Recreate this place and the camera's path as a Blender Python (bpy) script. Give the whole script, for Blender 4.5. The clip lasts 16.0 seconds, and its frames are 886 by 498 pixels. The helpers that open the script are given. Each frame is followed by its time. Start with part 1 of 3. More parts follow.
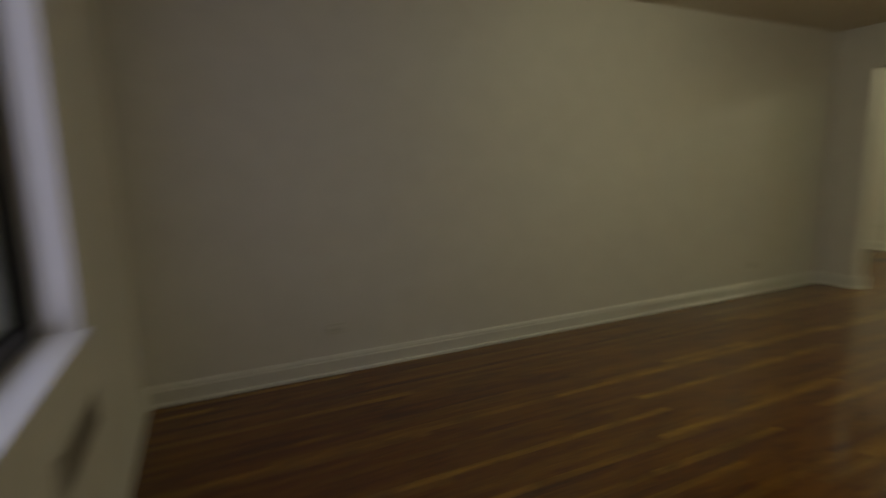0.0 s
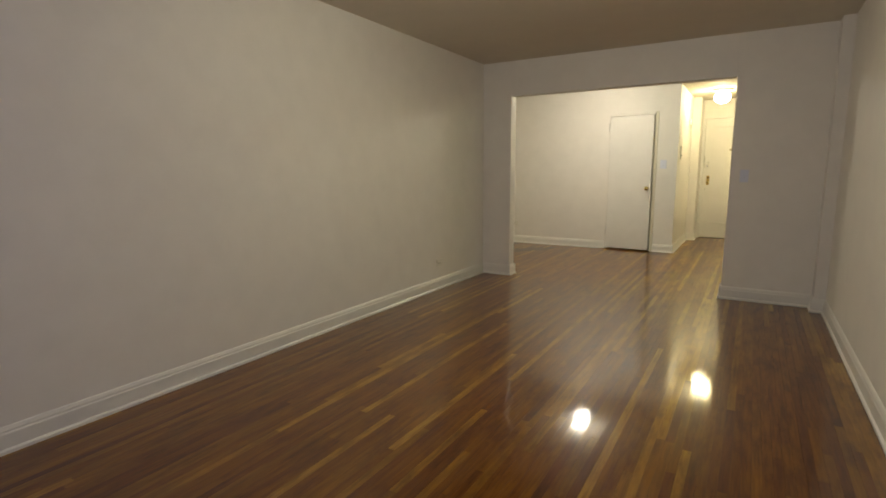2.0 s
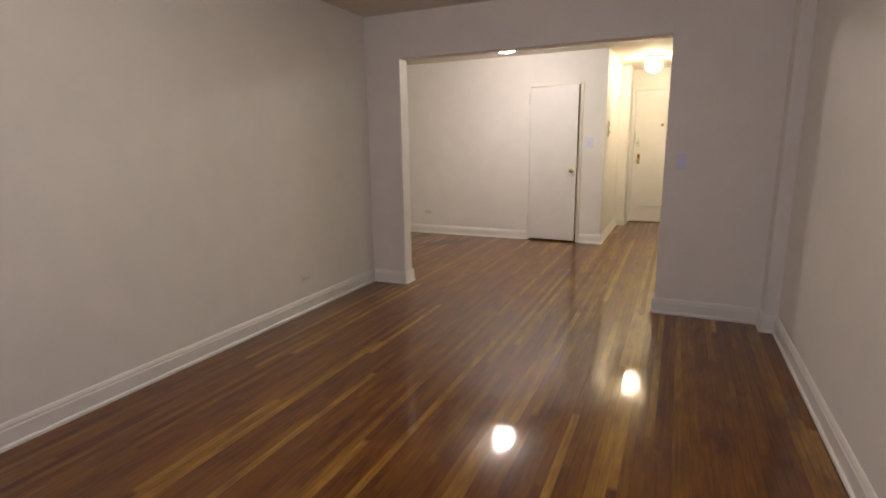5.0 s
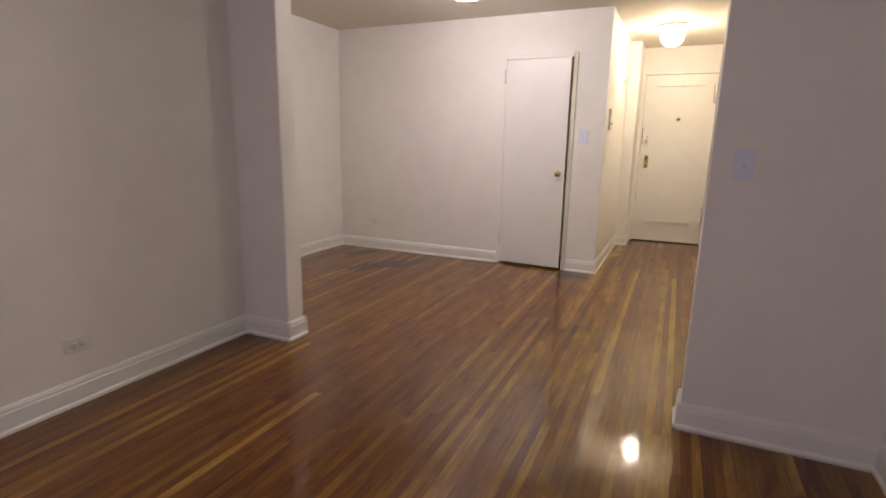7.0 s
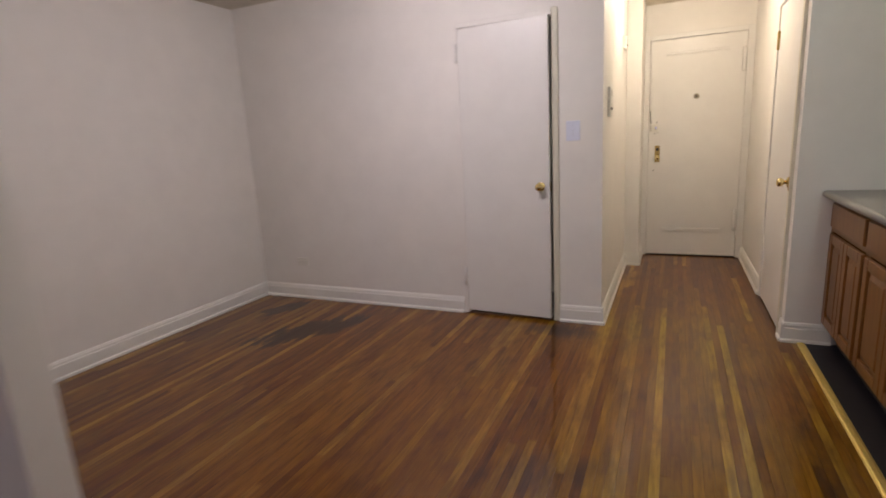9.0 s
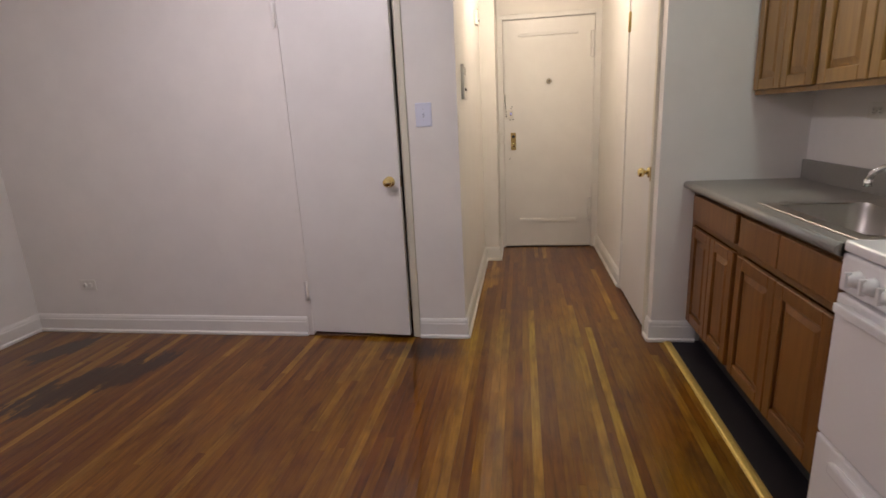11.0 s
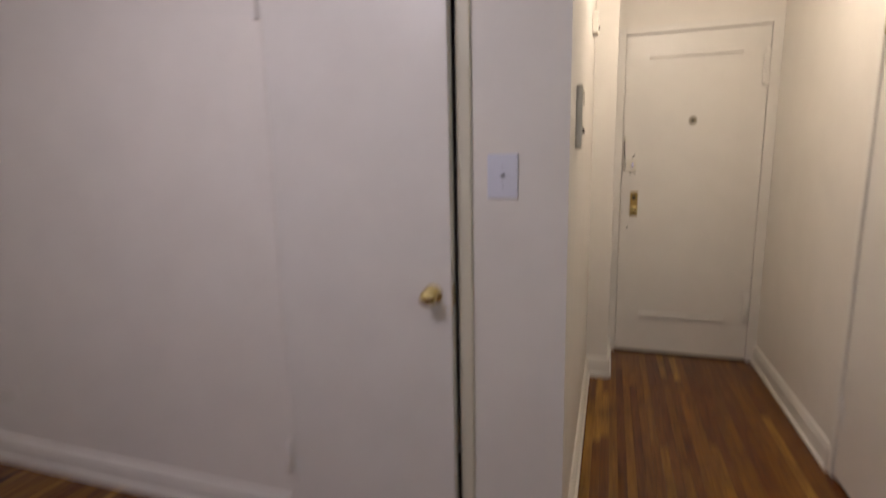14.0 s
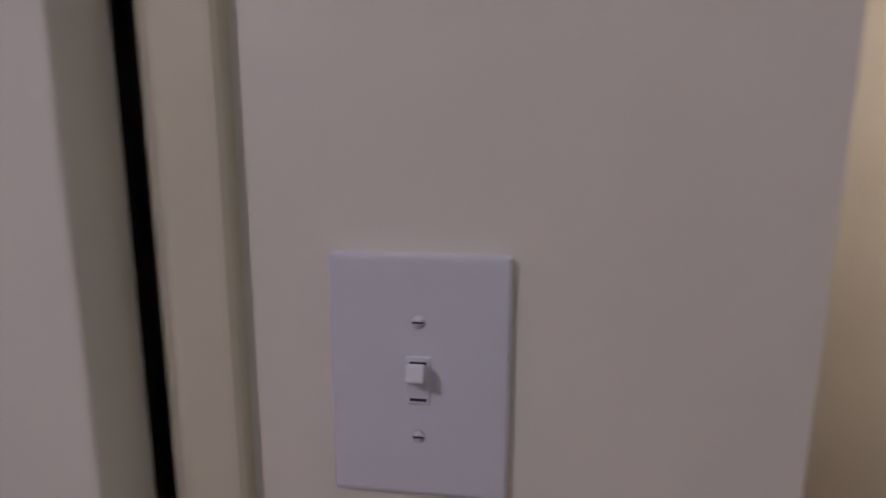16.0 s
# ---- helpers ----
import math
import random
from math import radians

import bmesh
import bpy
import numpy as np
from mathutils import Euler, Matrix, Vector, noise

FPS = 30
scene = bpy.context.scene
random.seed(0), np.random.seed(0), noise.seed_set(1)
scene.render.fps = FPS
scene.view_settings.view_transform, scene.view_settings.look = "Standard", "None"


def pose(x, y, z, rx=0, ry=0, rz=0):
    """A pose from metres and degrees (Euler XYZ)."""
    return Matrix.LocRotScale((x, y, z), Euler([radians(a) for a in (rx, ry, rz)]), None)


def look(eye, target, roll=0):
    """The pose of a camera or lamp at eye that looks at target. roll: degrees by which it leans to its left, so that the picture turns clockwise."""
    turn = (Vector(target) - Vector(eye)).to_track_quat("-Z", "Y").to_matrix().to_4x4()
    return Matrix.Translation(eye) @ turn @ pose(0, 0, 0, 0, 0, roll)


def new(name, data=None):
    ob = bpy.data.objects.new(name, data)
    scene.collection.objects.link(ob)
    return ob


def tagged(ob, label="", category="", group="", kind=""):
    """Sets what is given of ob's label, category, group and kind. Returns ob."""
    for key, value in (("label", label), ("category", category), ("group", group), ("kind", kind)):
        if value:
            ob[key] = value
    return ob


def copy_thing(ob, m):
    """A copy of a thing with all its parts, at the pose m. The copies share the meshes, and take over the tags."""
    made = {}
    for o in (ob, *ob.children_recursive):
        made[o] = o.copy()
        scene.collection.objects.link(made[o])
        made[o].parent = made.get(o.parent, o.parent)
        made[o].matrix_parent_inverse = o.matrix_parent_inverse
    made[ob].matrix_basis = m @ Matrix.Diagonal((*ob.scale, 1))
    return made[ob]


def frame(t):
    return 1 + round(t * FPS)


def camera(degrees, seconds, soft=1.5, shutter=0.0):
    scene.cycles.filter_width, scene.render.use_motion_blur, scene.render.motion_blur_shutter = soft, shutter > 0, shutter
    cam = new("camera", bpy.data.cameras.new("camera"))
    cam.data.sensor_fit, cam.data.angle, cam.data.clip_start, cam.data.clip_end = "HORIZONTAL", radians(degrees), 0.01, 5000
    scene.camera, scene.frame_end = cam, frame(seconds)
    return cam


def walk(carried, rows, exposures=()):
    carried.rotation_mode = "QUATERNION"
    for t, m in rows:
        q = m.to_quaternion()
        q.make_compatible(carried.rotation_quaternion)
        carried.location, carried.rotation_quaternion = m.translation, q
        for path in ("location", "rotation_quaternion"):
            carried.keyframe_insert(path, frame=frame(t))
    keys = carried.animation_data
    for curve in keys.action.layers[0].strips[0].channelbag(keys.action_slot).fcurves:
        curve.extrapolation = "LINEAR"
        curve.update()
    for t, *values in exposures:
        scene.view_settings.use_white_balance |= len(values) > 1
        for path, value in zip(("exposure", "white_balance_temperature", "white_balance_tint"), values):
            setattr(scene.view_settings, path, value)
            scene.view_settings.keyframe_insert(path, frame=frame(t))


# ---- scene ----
cam = camera(82.0, 16.0, 1.6, 0.9)
PATH = [
    (0, (0.811, 2.090, 1.261), (-0.980, 2.922, 0.943), -1.3),
    (0.5, (0.480, 2.060, 1.324), (-0.839, 3.528, 1.000), 1.1),
    (1, (0.551, 2.188, 1.317), (-0.544, 3.835, 1.019), 1.8),
    (1.5, (0.542, 2.317, 1.245), (-0.420, 4.041, 0.929), -0.9),
    (2, (0.547, 2.215, 1.236), (-0.477, 3.906, 0.933), -0.3),
    (2.5, (0.542, 2.205, 1.231), (-0.499, 3.880, 0.901), -0.7),
    (3, (0.549, 2.191, 1.230), (-0.496, 3.859, 0.879), -1.1),
    (3.5, (0.534, 2.286, 1.256), (-0.512, 3.952, 0.891), -0.8),
    (4, (0.569, 2.590, 1.283), (-0.527, 4.225, 0.928), 0.7),
    (4.5, (0.491, 3.053, 1.285), (-0.444, 4.785, 0.934), -1.1),
    (4.7, (0.476, 3.252, 1.330), (-0.359, 5.025, 0.930), -1.3),
    (7, (0.235, 5.389, 1.235), (-0.574, 7.172, 0.827), 1.1),
    (7.5, (0.283, 5.788, 1.245), (-0.606, 7.545, 0.896), -0.4),
    (8, (0.157, 6.194, 1.212), (-0.734, 7.954, 0.886), -0.5),
    (8.5, (0.051, 6.544, 1.261), (-0.750, 8.336, 0.876), -1.5),
    (9, (-0.011, 6.978, 1.306), (-0.826, 8.756, 0.887), -3.3),
    (9.5, (-0.039, 7.336, 1.300), (-0.536, 9.222, 0.857), -2.0),
    (10, (-0.091, 7.499, 1.295), (-0.422, 9.413, 0.821), -2.9),
    (10.2, (-0.077, 7.514, 1.294), (-0.381, 9.430, 0.807), -2.8),
    (12.3, (-0.100, 7.712, 1.232), (-0.522, 9.604, 0.741), -3.6),
    (12.5, (-0.083, 7.710, 1.198), (-0.743, 9.550, 0.774), -4.3),
    (13, (-0.207, 7.939, 1.229), (-1.061, 9.693, 0.788), -2.0),
    (13.5, (-0.237, 8.384, 1.330), (-0.927, 10.193, 0.827), -3.5),
    (14, (-0.319, 8.967, 1.367), (-0.936, 10.838, 1.020), -1.2),
    (14.5, (-0.430, 9.436, 1.434), (-0.916, 11.363, 1.217), 0.3),
    (15, (-0.477, 9.797, 1.418), (-0.903, 11.732, 1.151), -0.6),
    (15.5, (-0.512, 10.078, 1.443), (-0.968, 12.003, 1.150), -0.5),
    (16, (-0.577, 10.197, 1.421), (-0.810, 12.156, 1.092), 0.3),
]
# the camera brightens after the window leaves its view, and darkens again before the near wall
EXPOSURES = [
    (0, -1.28, 9800, -18), (0.5, -0.84, 9400, -16), (1, -0.50, 9000, -12), (1.5, -0.27, 8600, -8), (2.5, -0.13, 8100, -1), (3.5, -0.11, 7700, 6), (4.5, -0.09, 7400, 10),
    (7, -0.13, 6850, 17), (8, -0.33, 6700, 18), (9, -0.50, 6500, 18), (10, -0.55, 6350, 19), (13, -0.59, 6350, 20), (14.5, -1.19, 6350, 21),
    (15.5, -1.38, 6250, 24), (16, -1.47, 6250, 24),
]
walk(cam, [(t, look(eye, target, roll)) for t, eye, target, roll in PATH], EXPOSURES)

# ---- world, window light, exposure ----
world = bpy.data.worlds.new("sky")
scene.world = world
world.use_nodes = True
wn = world.node_tree.nodes
sky = wn.new("ShaderNodeTexSky")
sky.sky_type, sky.sun_disc = "NISHITA", False
sky.sun_elevation, sky.sun_rotation = radians(12), radians(0)
wn["Background"].inputs["Strength"].default_value = 0.06
world.node_tree.links.new(sky.outputs[0], wn["Background"].inputs["Color"])

sun = new("sun", bpy.data.lights.new("sun", "SUN"))
sun.data.energy, sun.data.angle, sun.data.color = 0.6, radians(15), (1, 0.95, 0.88)
sun.matrix_world = look((0, 20, 6), (0, 0, 1))

WINDOW_POWER, WINDOW_COLOR = 14.0, (0.50, 0.50, 1.0)
HALL_GLOW, HALL_COLOR = 86.0, (1.0, 0.865, 0.645)
DINING_GLOW, DINING_COLOR = 126.0, (1.0, 0.925, 0.95)
KITCHEN_GLOW, KITCHEN_COLOR = 50.0, (0.80, 1.0, 0.90)
LIVING_GLOW, LIVING_COLOR = 80.0, (1.0, 0.94, 0.88)

win_lamp = new("window_light", bpy.data.lights.new("window_light", "AREA"))
win_lamp.data.shape, win_lamp.data.size, win_lamp.data.size_y = "RECTANGLE", 1.6, 1.28
win_lamp.data.energy, win_lamp.data.color = WINDOW_POWER, WINDOW_COLOR
win_lamp.matrix_world = look((-0.31, 1.605, 1.45), (-0.31, 5, 1.45))


# ---- materials ----
def nodes_of(name):
    m = bpy.data.materials.new(name)
    m.use_nodes = True
    t = m.node_tree
    return m, t, t.nodes["Principled BSDF"]


def node(t, kind, **values):
    n = t.nodes.new(kind)
    for key, value in values.items():
        n.inputs[key.replace("_", " ")].default_value = value
    return n


def ramp(t, fac, stops):
    r = t.nodes.new("ShaderNodeValToRGB")
    while len(r.color_ramp.elements) < len(stops):
        r.color_ramp.elements.new(0.5)
    for e, (p, c) in zip(r.color_ramp.elements, stops):
        e.position, e.color = p, (*c, 1)
    t.links.new(fac, r.inputs[0])
    return r.outputs[0]


def maths(t, op, a, b=None):
    n = t.nodes.new("ShaderNodeMath")
    n.operation = op
    for i, v in enumerate((a, b)):
        if v is None:
            continue
        if isinstance(v, (int, float)):
            n.inputs[i].default_value = v
        else:
            t.links.new(v, n.inputs[i])
    return n.outputs[0]


def blend(t, fac, a, b, kind="MIX"):
    n = t.nodes.new("ShaderNodeMix")
    n.data_type, n.blend_type = "RGBA", kind
    for socket, v in ((n.inputs[0], fac), (n.inputs[6], a), (n.inputs[7], b)):
        if isinstance(v, (int, float)):
            socket.default_value = v
        elif isinstance(v, tuple):
            socket.default_value = (*v, 1)
        else:
            t.links.new(v, socket)
    return n.outputs[2]


def surface(name, color, rough=0.5, metal=0.0, grain=60.0, vary=0.08, bump=0.1, big=1.5, coat=0.0):
    """A surface with variation at two scales: broad patches and fine grain."""
    m, t, b = nodes_of(name)
    pos = t.nodes.new("ShaderNodeNewGeometry").outputs["Position"]
    broad = node(t, "ShaderNodeTexNoise", Scale=big, Detail=3.0)
    fine = node(t, "ShaderNodeTexNoise", Scale=grain, Detail=4.0)
    t.links.new(pos, broad.inputs["Vector"])
    t.links.new(pos, fine.inputs["Vector"])
    mix = maths(t, "ADD", maths(t, "MULTIPLY", broad.outputs[0], 0.65), maths(t, "MULTIPLY", fine.outputs[0], 0.35))
    lo = tuple(c * (1 - vary) for c in color)
    hi = tuple(min(1, c * (1 + vary)) for c in color)
    t.links.new(ramp(t, mix, [(0.3, lo), (0.7, hi)]), b.inputs["Base Color"])
    t.links.new(maths(t, "ADD", maths(t, "MULTIPLY", broad.outputs[0], 0.16), rough - 0.08), b.inputs["Roughness"])
    b.inputs["Metallic"].default_value = metal
    b.inputs["Coat Weight"].default_value = coat
    bp = node(t, "ShaderNodeBump", Strength=bump, Distance=0.002)
    t.links.new(fine.outputs[0], bp.inputs["Height"])
    t.links.new(bp.outputs[0], b.inputs["Normal"])
    return m


def paint(name, color, rough, roller):
    """Painted plaster: roller stipple, soft trowel waves and faint patches."""
    m, t, b = nodes_of(name)
    pos = t.nodes.new("ShaderNodeNewGeometry").outputs["Position"]
    wave = node(t, "ShaderNodeTexNoise", Scale=1.1, Detail=2.0)
    patch = node(t, "ShaderNodeTexNoise", Scale=5.0, Detail=4.0, Roughness=0.6)
    stip = node(t, "ShaderNodeTexNoise", Scale=roller, Detail=2.0)
    for n in (wave, patch, stip):
        t.links.new(pos, n.inputs["Vector"])
    lo = tuple(c * 0.955 for c in color)
    t.links.new(ramp(t, patch.outputs[0], [(0.3, lo), (0.65, color)]), b.inputs["Base Color"])
    t.links.new(maths(t, "ADD", maths(t, "MULTIPLY", patch.outputs[0], 0.2), rough - 0.1), b.inputs["Roughness"])
    h = maths(t, "ADD", maths(t, "MULTIPLY", wave.outputs[0], 6.0), maths(t, "ADD", maths(t, "MULTIPLY", patch.outputs[0], 0.8), maths(t, "MULTIPLY", stip.outputs[0], 0.08)))
    bp = node(t, "ShaderNodeBump", Strength=0.14, Distance=0.004)
    t.links.new(h, bp.inputs["Height"])
    t.links.new(bp.outputs[0], b.inputs["Normal"])
    return m


def floor_wood():
    """Old varnished strip oak: each board its own tone, long grain, worn gloss, dark water stains."""
    m, t, b = nodes_of("varnished_strip_oak")
    pos = t.nodes.new("ShaderNodeNewGeometry")
    info = t.nodes.new("ShaderNodeObjectInfo")
    rnd = maths(t, "FRACT", maths(t, "ADD", info.outputs["Random"], pos.outputs["Random Per Island"]))
    sep = t.nodes.new("ShaderNodeSeparateXYZ")
    t.links.new(pos.outputs["Position"], sep.inputs[0])
    comb = t.nodes.new("ShaderNodeCombineXYZ")
    t.links.new(maths(t, "MULTIPLY", sep.outputs[0], 24.0), comb.inputs[0])
    t.links.new(maths(t, "MULTIPLY", sep.outputs[1], 1.6), comb.inputs[1])
    t.links.new(maths(t, "MULTIPLY", rnd, 37.0), comb.inputs[2])
    grain = node(t, "ShaderNodeTexNoise", Scale=1.3, Detail=4.0, Roughness=0.6)
    streak = node(t, "ShaderNodeTexNoise", Scale=3.4, Detail=2.0, Roughness=0.6)
    t.links.new(comb.outputs[0], grain.inputs["Vector"])
    t.links.new(comb.outputs[0], streak.inputs["Vector"])
    tone = ramp(t, rnd, [(0.0, (0.112, 0.031, 0.0022)), (0.25, (0.142, 0.045, 0.0033)), (0.60, (0.166, 0.057, 0.0043)),
                         (0.82, (0.188, 0.072, 0.0064)), (0.92, (0.240, 0.106, 0.0120)), (1.0, (0.320, 0.158, 0.0240))])
    fig = ramp(t, grain.outputs[0], [(0.28, (0.74, 0.70, 0.66)), (0.5, (0.98, 0.98, 0.97)), (0.72, (1.18, 1.20, 1.15))])
    col = blend(t, 1.0, tone, fig, "MULTIPLY")
    fine = ramp(t, streak.outputs[0], [(0.36, (0.66, 0.61, 0.57)), (0.52, (0.98, 0.98, 0.97)), (0.66, (1.14, 1.15, 1.12))])
    col = blend(t, 0.6, col, fine, "MULTIPLY")
    # blotches of darker and more golden varnish that run over several boards
    blot = node(t, "ShaderNodeTexNoise", Scale=3.2, Detail=5.0, Roughness=0.65)
    bv = t.nodes.new("ShaderNodeCombineXYZ")
    t.links.new(maths(t, "MULTIPLY", sep.outputs[0], 2.6), bv.inputs[0])
    t.links.new(maths(t, "ADD", sep.outputs[1], maths(t, "MULTIPLY", rnd, 0.35)), bv.inputs[1])
    t.links.new(bv.outputs[0], blot.inputs["Vector"])
    col = blend(t, 1.0, col, ramp(t, blot.outputs[0], [(0.3, (0.58, 0.50, 0.46)), (0.5, (1.0, 1.0, 1.0)), (0.7, (1.20, 1.28, 1.25))]), "MULTIPLY")
    # patchy golden tint in the dining area and hall, fading towards the entrance door
    gold_noise = node(t, "ShaderNodeTexNoise", Scale=0.9, Detail=3.0)
    t.links.new(pos.outputs["Position"], gold_noise.inputs["Vector"])
    golden_mix = maths(t, "MULTIPLY", ramp(t, gold_noise.outputs[0], [(0.36, (0.2, 0.2, 0.2)), (0.60, (1, 1, 1))]),
                 ramp(t, maths(t, "MULTIPLY", maths(t, "SUBTRACT", sep.outputs[1], 5.5), 0.33), [(0.0, (0, 0, 0)), (1.0, (0.75, 0.75, 0.75))]))
    golden_mix = maths(t, "MULTIPLY", golden_mix, ramp(t, maths(t, "MULTIPLY", maths(t, "ADD", sep.outputs[0], 1.3), 0.9), [(0.0, (0.45, 0.45, 0.45)), (1.0, (1.3, 1.3, 1.3))]))
    golden_mix = maths(t, "MULTIPLY", golden_mix, ramp(t, maths(t, "SUBTRACT", sep.outputs[1], 10.5), [(0.0, (1, 1, 1)), (1.0, (0.1, 0.1, 0.1))]))
    col = blend(t, golden_mix, col, blend(t, 1.0, col, (1.05, 1.34, 1.08), "MULTIPLY"))
    # water stains: centre x, y, half length, half width, turn
    edge = node(t, "ShaderNodeTexNoise", Scale=7.0, Detail=5.0, Roughness=0.7)
    cv = t.nodes.new("ShaderNodeCombineXYZ")
    t.links.new(maths(t, "MULTIPLY", sep.outputs[0], 2.2), cv.inputs[0])
    t.links.new(maths(t, "MULTIPLY", sep.outputs[1], 0.8), cv.inputs[1])
    t.links.new(cv.outputs[0], edge.inputs["Vector"])
    total = None
    for cx, cy, a, c, turn, depth in ((-2.95, 10.13, 0.22, 0.11, 58, 2.2), (-2.43, 9.74, 0.44, 0.15, 55, 2.6), (-0.46, 8.72, 0.26, 0.15, 20, 0.5),
                                      (-0.66, 10.25, 0.30, 0.12, 0, 0.6), (-0.30, 8.45, 0.16, 0.12, 0, 0.4), (0.56, 9.0, 0.06, 0.5, 0, 0.6)):
        dx, dy = maths(t, "SUBTRACT", sep.outputs[0], cx), maths(t, "SUBTRACT", sep.outputs[1], cy)
        cs, sn = math.cos(radians(turn)), math.sin(radians(turn))
        u = maths(t, "DIVIDE", maths(t, "ADD", maths(t, "MULTIPLY", dx, cs), maths(t, "MULTIPLY", dy, sn)), a)
        v = maths(t, "DIVIDE", maths(t, "SUBTRACT", maths(t, "MULTIPLY", dy, cs), maths(t, "MULTIPLY", dx, sn)), c)
        d = maths(t, "ADD", maths(t, "MULTIPLY", u, u), maths(t, "MULTIPLY", v, v))
        f = maths(t, "MULTIPLY", maths(t, "SUBTRACT", maths(t, "MULTIPLY", edge.outputs[0], 3.4), maths(t, "ADD", d, maths(t, "ADD", maths(t, "MULTIPLY", rnd, 0.9), 0.05))), depth)
        total = f if total is None else maths(t, "MAXIMUM", total, f)
    n = t.nodes.new("ShaderNodeClamp")
    t.links.new(maths(t, "MULTIPLY", total, 0.85), n.inputs[0])
    n.inputs["Max"].default_value = 0.90
    col = blend(t, n.outputs[0], col, (0.032, 0.013, 0.006))
    t.links.new(col, b.inputs["Base Color"])
    sheen = node(t, "ShaderNodeTexNoise", Scale=2.4, Detail=4.0)
    t.links.new(pos.outputs["Position"], sheen.inputs["Vector"])
    t.links.new(ramp(t, sheen.outputs[0], [(0.3, (0.004, 0.004, 0.004)), (0.7, (0.016, 0.016, 0.016))]), b.inputs["Coat Roughness"])
    b.inputs["Roughness"].default_value = 0.32
    b.inputs["Specular IOR Level"].default_value = 0.06
    ripple = node(t, "ShaderNodeTexNoise", Scale=34.0, Detail=3.0)
    rv = t.nodes.new("ShaderNodeMapping")
    rv.inputs["Scale"].default_value = (1.5, 2.4, 1.0)
    t.links.new(pos.outputs["Position"], rv.inputs[0])
    t.links.new(rv.outputs[0], ripple.inputs["Vector"])
    bp = node(t, "ShaderNodeBump", Strength=0.20, Distance=0.0010)
    t.links.new(ripple.outputs[0], bp.inputs["Height"])
    t.links.new(bp.outputs[0], b.inputs["Coat Normal"])
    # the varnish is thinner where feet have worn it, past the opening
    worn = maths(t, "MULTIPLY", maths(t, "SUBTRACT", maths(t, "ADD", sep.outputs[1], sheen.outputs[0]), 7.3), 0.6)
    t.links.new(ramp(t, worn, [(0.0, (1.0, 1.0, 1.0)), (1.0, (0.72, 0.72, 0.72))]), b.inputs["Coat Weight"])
    b.inputs["Coat IOR"].default_value = 1.46
    return m


def cabinet_wood(name, lo, hi):
    m, t, b = nodes_of(name)
    pos = t.nodes.new("ShaderNodeNewGeometry").outputs["Position"]
    mp = t.nodes.new("ShaderNodeMapping")
    mp.inputs["Scale"].default_value = (30, 30, 2.2)
    t.links.new(pos, mp.inputs[0])
    g = node(t, "ShaderNodeTexNoise", Scale=1.4, Detail=6.0, Roughness=0.62)
    t.links.new(mp.outputs[0], g.inputs["Vector"])
    w = node(t, "ShaderNodeTexNoise", Scale=2.5, Detail=2.0)
    t.links.new(pos, w.inputs["Vector"])
    mix = maths(t, "ADD", maths(t, "MULTIPLY", g.outputs[0], 0.7), maths(t, "MULTIPLY", w.outputs[0], 0.3))
    t.links.new(ramp(t, mix, [(0.3, lo), (0.7, hi)]), b.inputs["Base Color"])
    b.inputs["Roughness"].default_value = 0.36
    bp = node(t, "ShaderNodeBump", Strength=0.15, Distance=0.001)
    t.links.new(g.outputs[0], bp.inputs["Height"])
    t.links.new(bp.outputs[0], b.inputs["Normal"])
    return m


def glow(name, color, strength):
    m, t, b = nodes_of(name)
    b.inputs["Base Color"].default_value = (0.9, 0.88, 0.84, 1)
    b.inputs["Roughness"].default_value = 0.25
    b.inputs["Emission Color"].default_value = (*color, 1)
    b.inputs["Emission Strength"].default_value = strength
    return m


WALL = paint("wall_paint", (0.81, 0.785, 0.745), 0.55, 260.0)
CEIL = paint("ceiling_paint", (0.72, 0.67, 0.57), 0.75, 200.0)
TRIM = paint("trim_gloss_paint", (0.80, 0.785, 0.745), 0.33, 120.0)
DOORP = paint("door_gloss_paint", (0.79, 0.775, 0.745), 0.36, 160.0)
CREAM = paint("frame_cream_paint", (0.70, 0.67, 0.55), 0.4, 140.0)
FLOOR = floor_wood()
SADDLE = surface("dark_saddle_wood", (0.085, 0.032, 0.010), 0.35, grain=40, vary=0.4)
SUB = surface("subfloor_grime", (0.060, 0.026, 0.008), 0.7)
VINYL = surface("black_vinyl", (0.009, 0.007, 0.011), 0.5, grain=90, vary=0.3)
BRASS_STRIP = surface("worn_brass_strip", (0.72, 0.53, 0.15), 0.36, 0.55, grain=80, vary=0.25)
BRASS = surface("polished_brass", (0.70, 0.58, 0.27), 0.22, 1.0, vary=0.12)
DULL_BRASS = surface("tarnished_brass", (0.40, 0.28, 0.10), 0.38, 0.9, vary=0.3)
OLD_METAL = surface("tarnished_metal", (0.40, 0.35, 0.27), 0.35, 0.8, vary=0.2)
CHROME = surface("chrome", (0.72, 0.72, 0.72), 0.16, 1.0, vary=0.05)
STEEL = surface("brushed_steel", (0.42, 0.40, 0.37), 0.38, 1.0, grain=200, vary=0.1)
DARK_METAL = surface("dark_metal", (0.03, 0.028, 0.03), 0.45, 0.5)
# one oak in two colours: shade painted into base cabinets, light into wall cabinets
SHADED_OAK = cabinet_wood("oak_shaded", (0.132, 0.050, 0.010), (0.235, 0.100, 0.022))
SHADED_OAK_SIDE = cabinet_wood("oak_shaded_frame", (0.112, 0.043, 0.008), (0.195, 0.082, 0.018))
LIT_OAK = cabinet_wood("oak_lit", (0.205, 0.106, 0.024), (0.335, 0.184, 0.048))
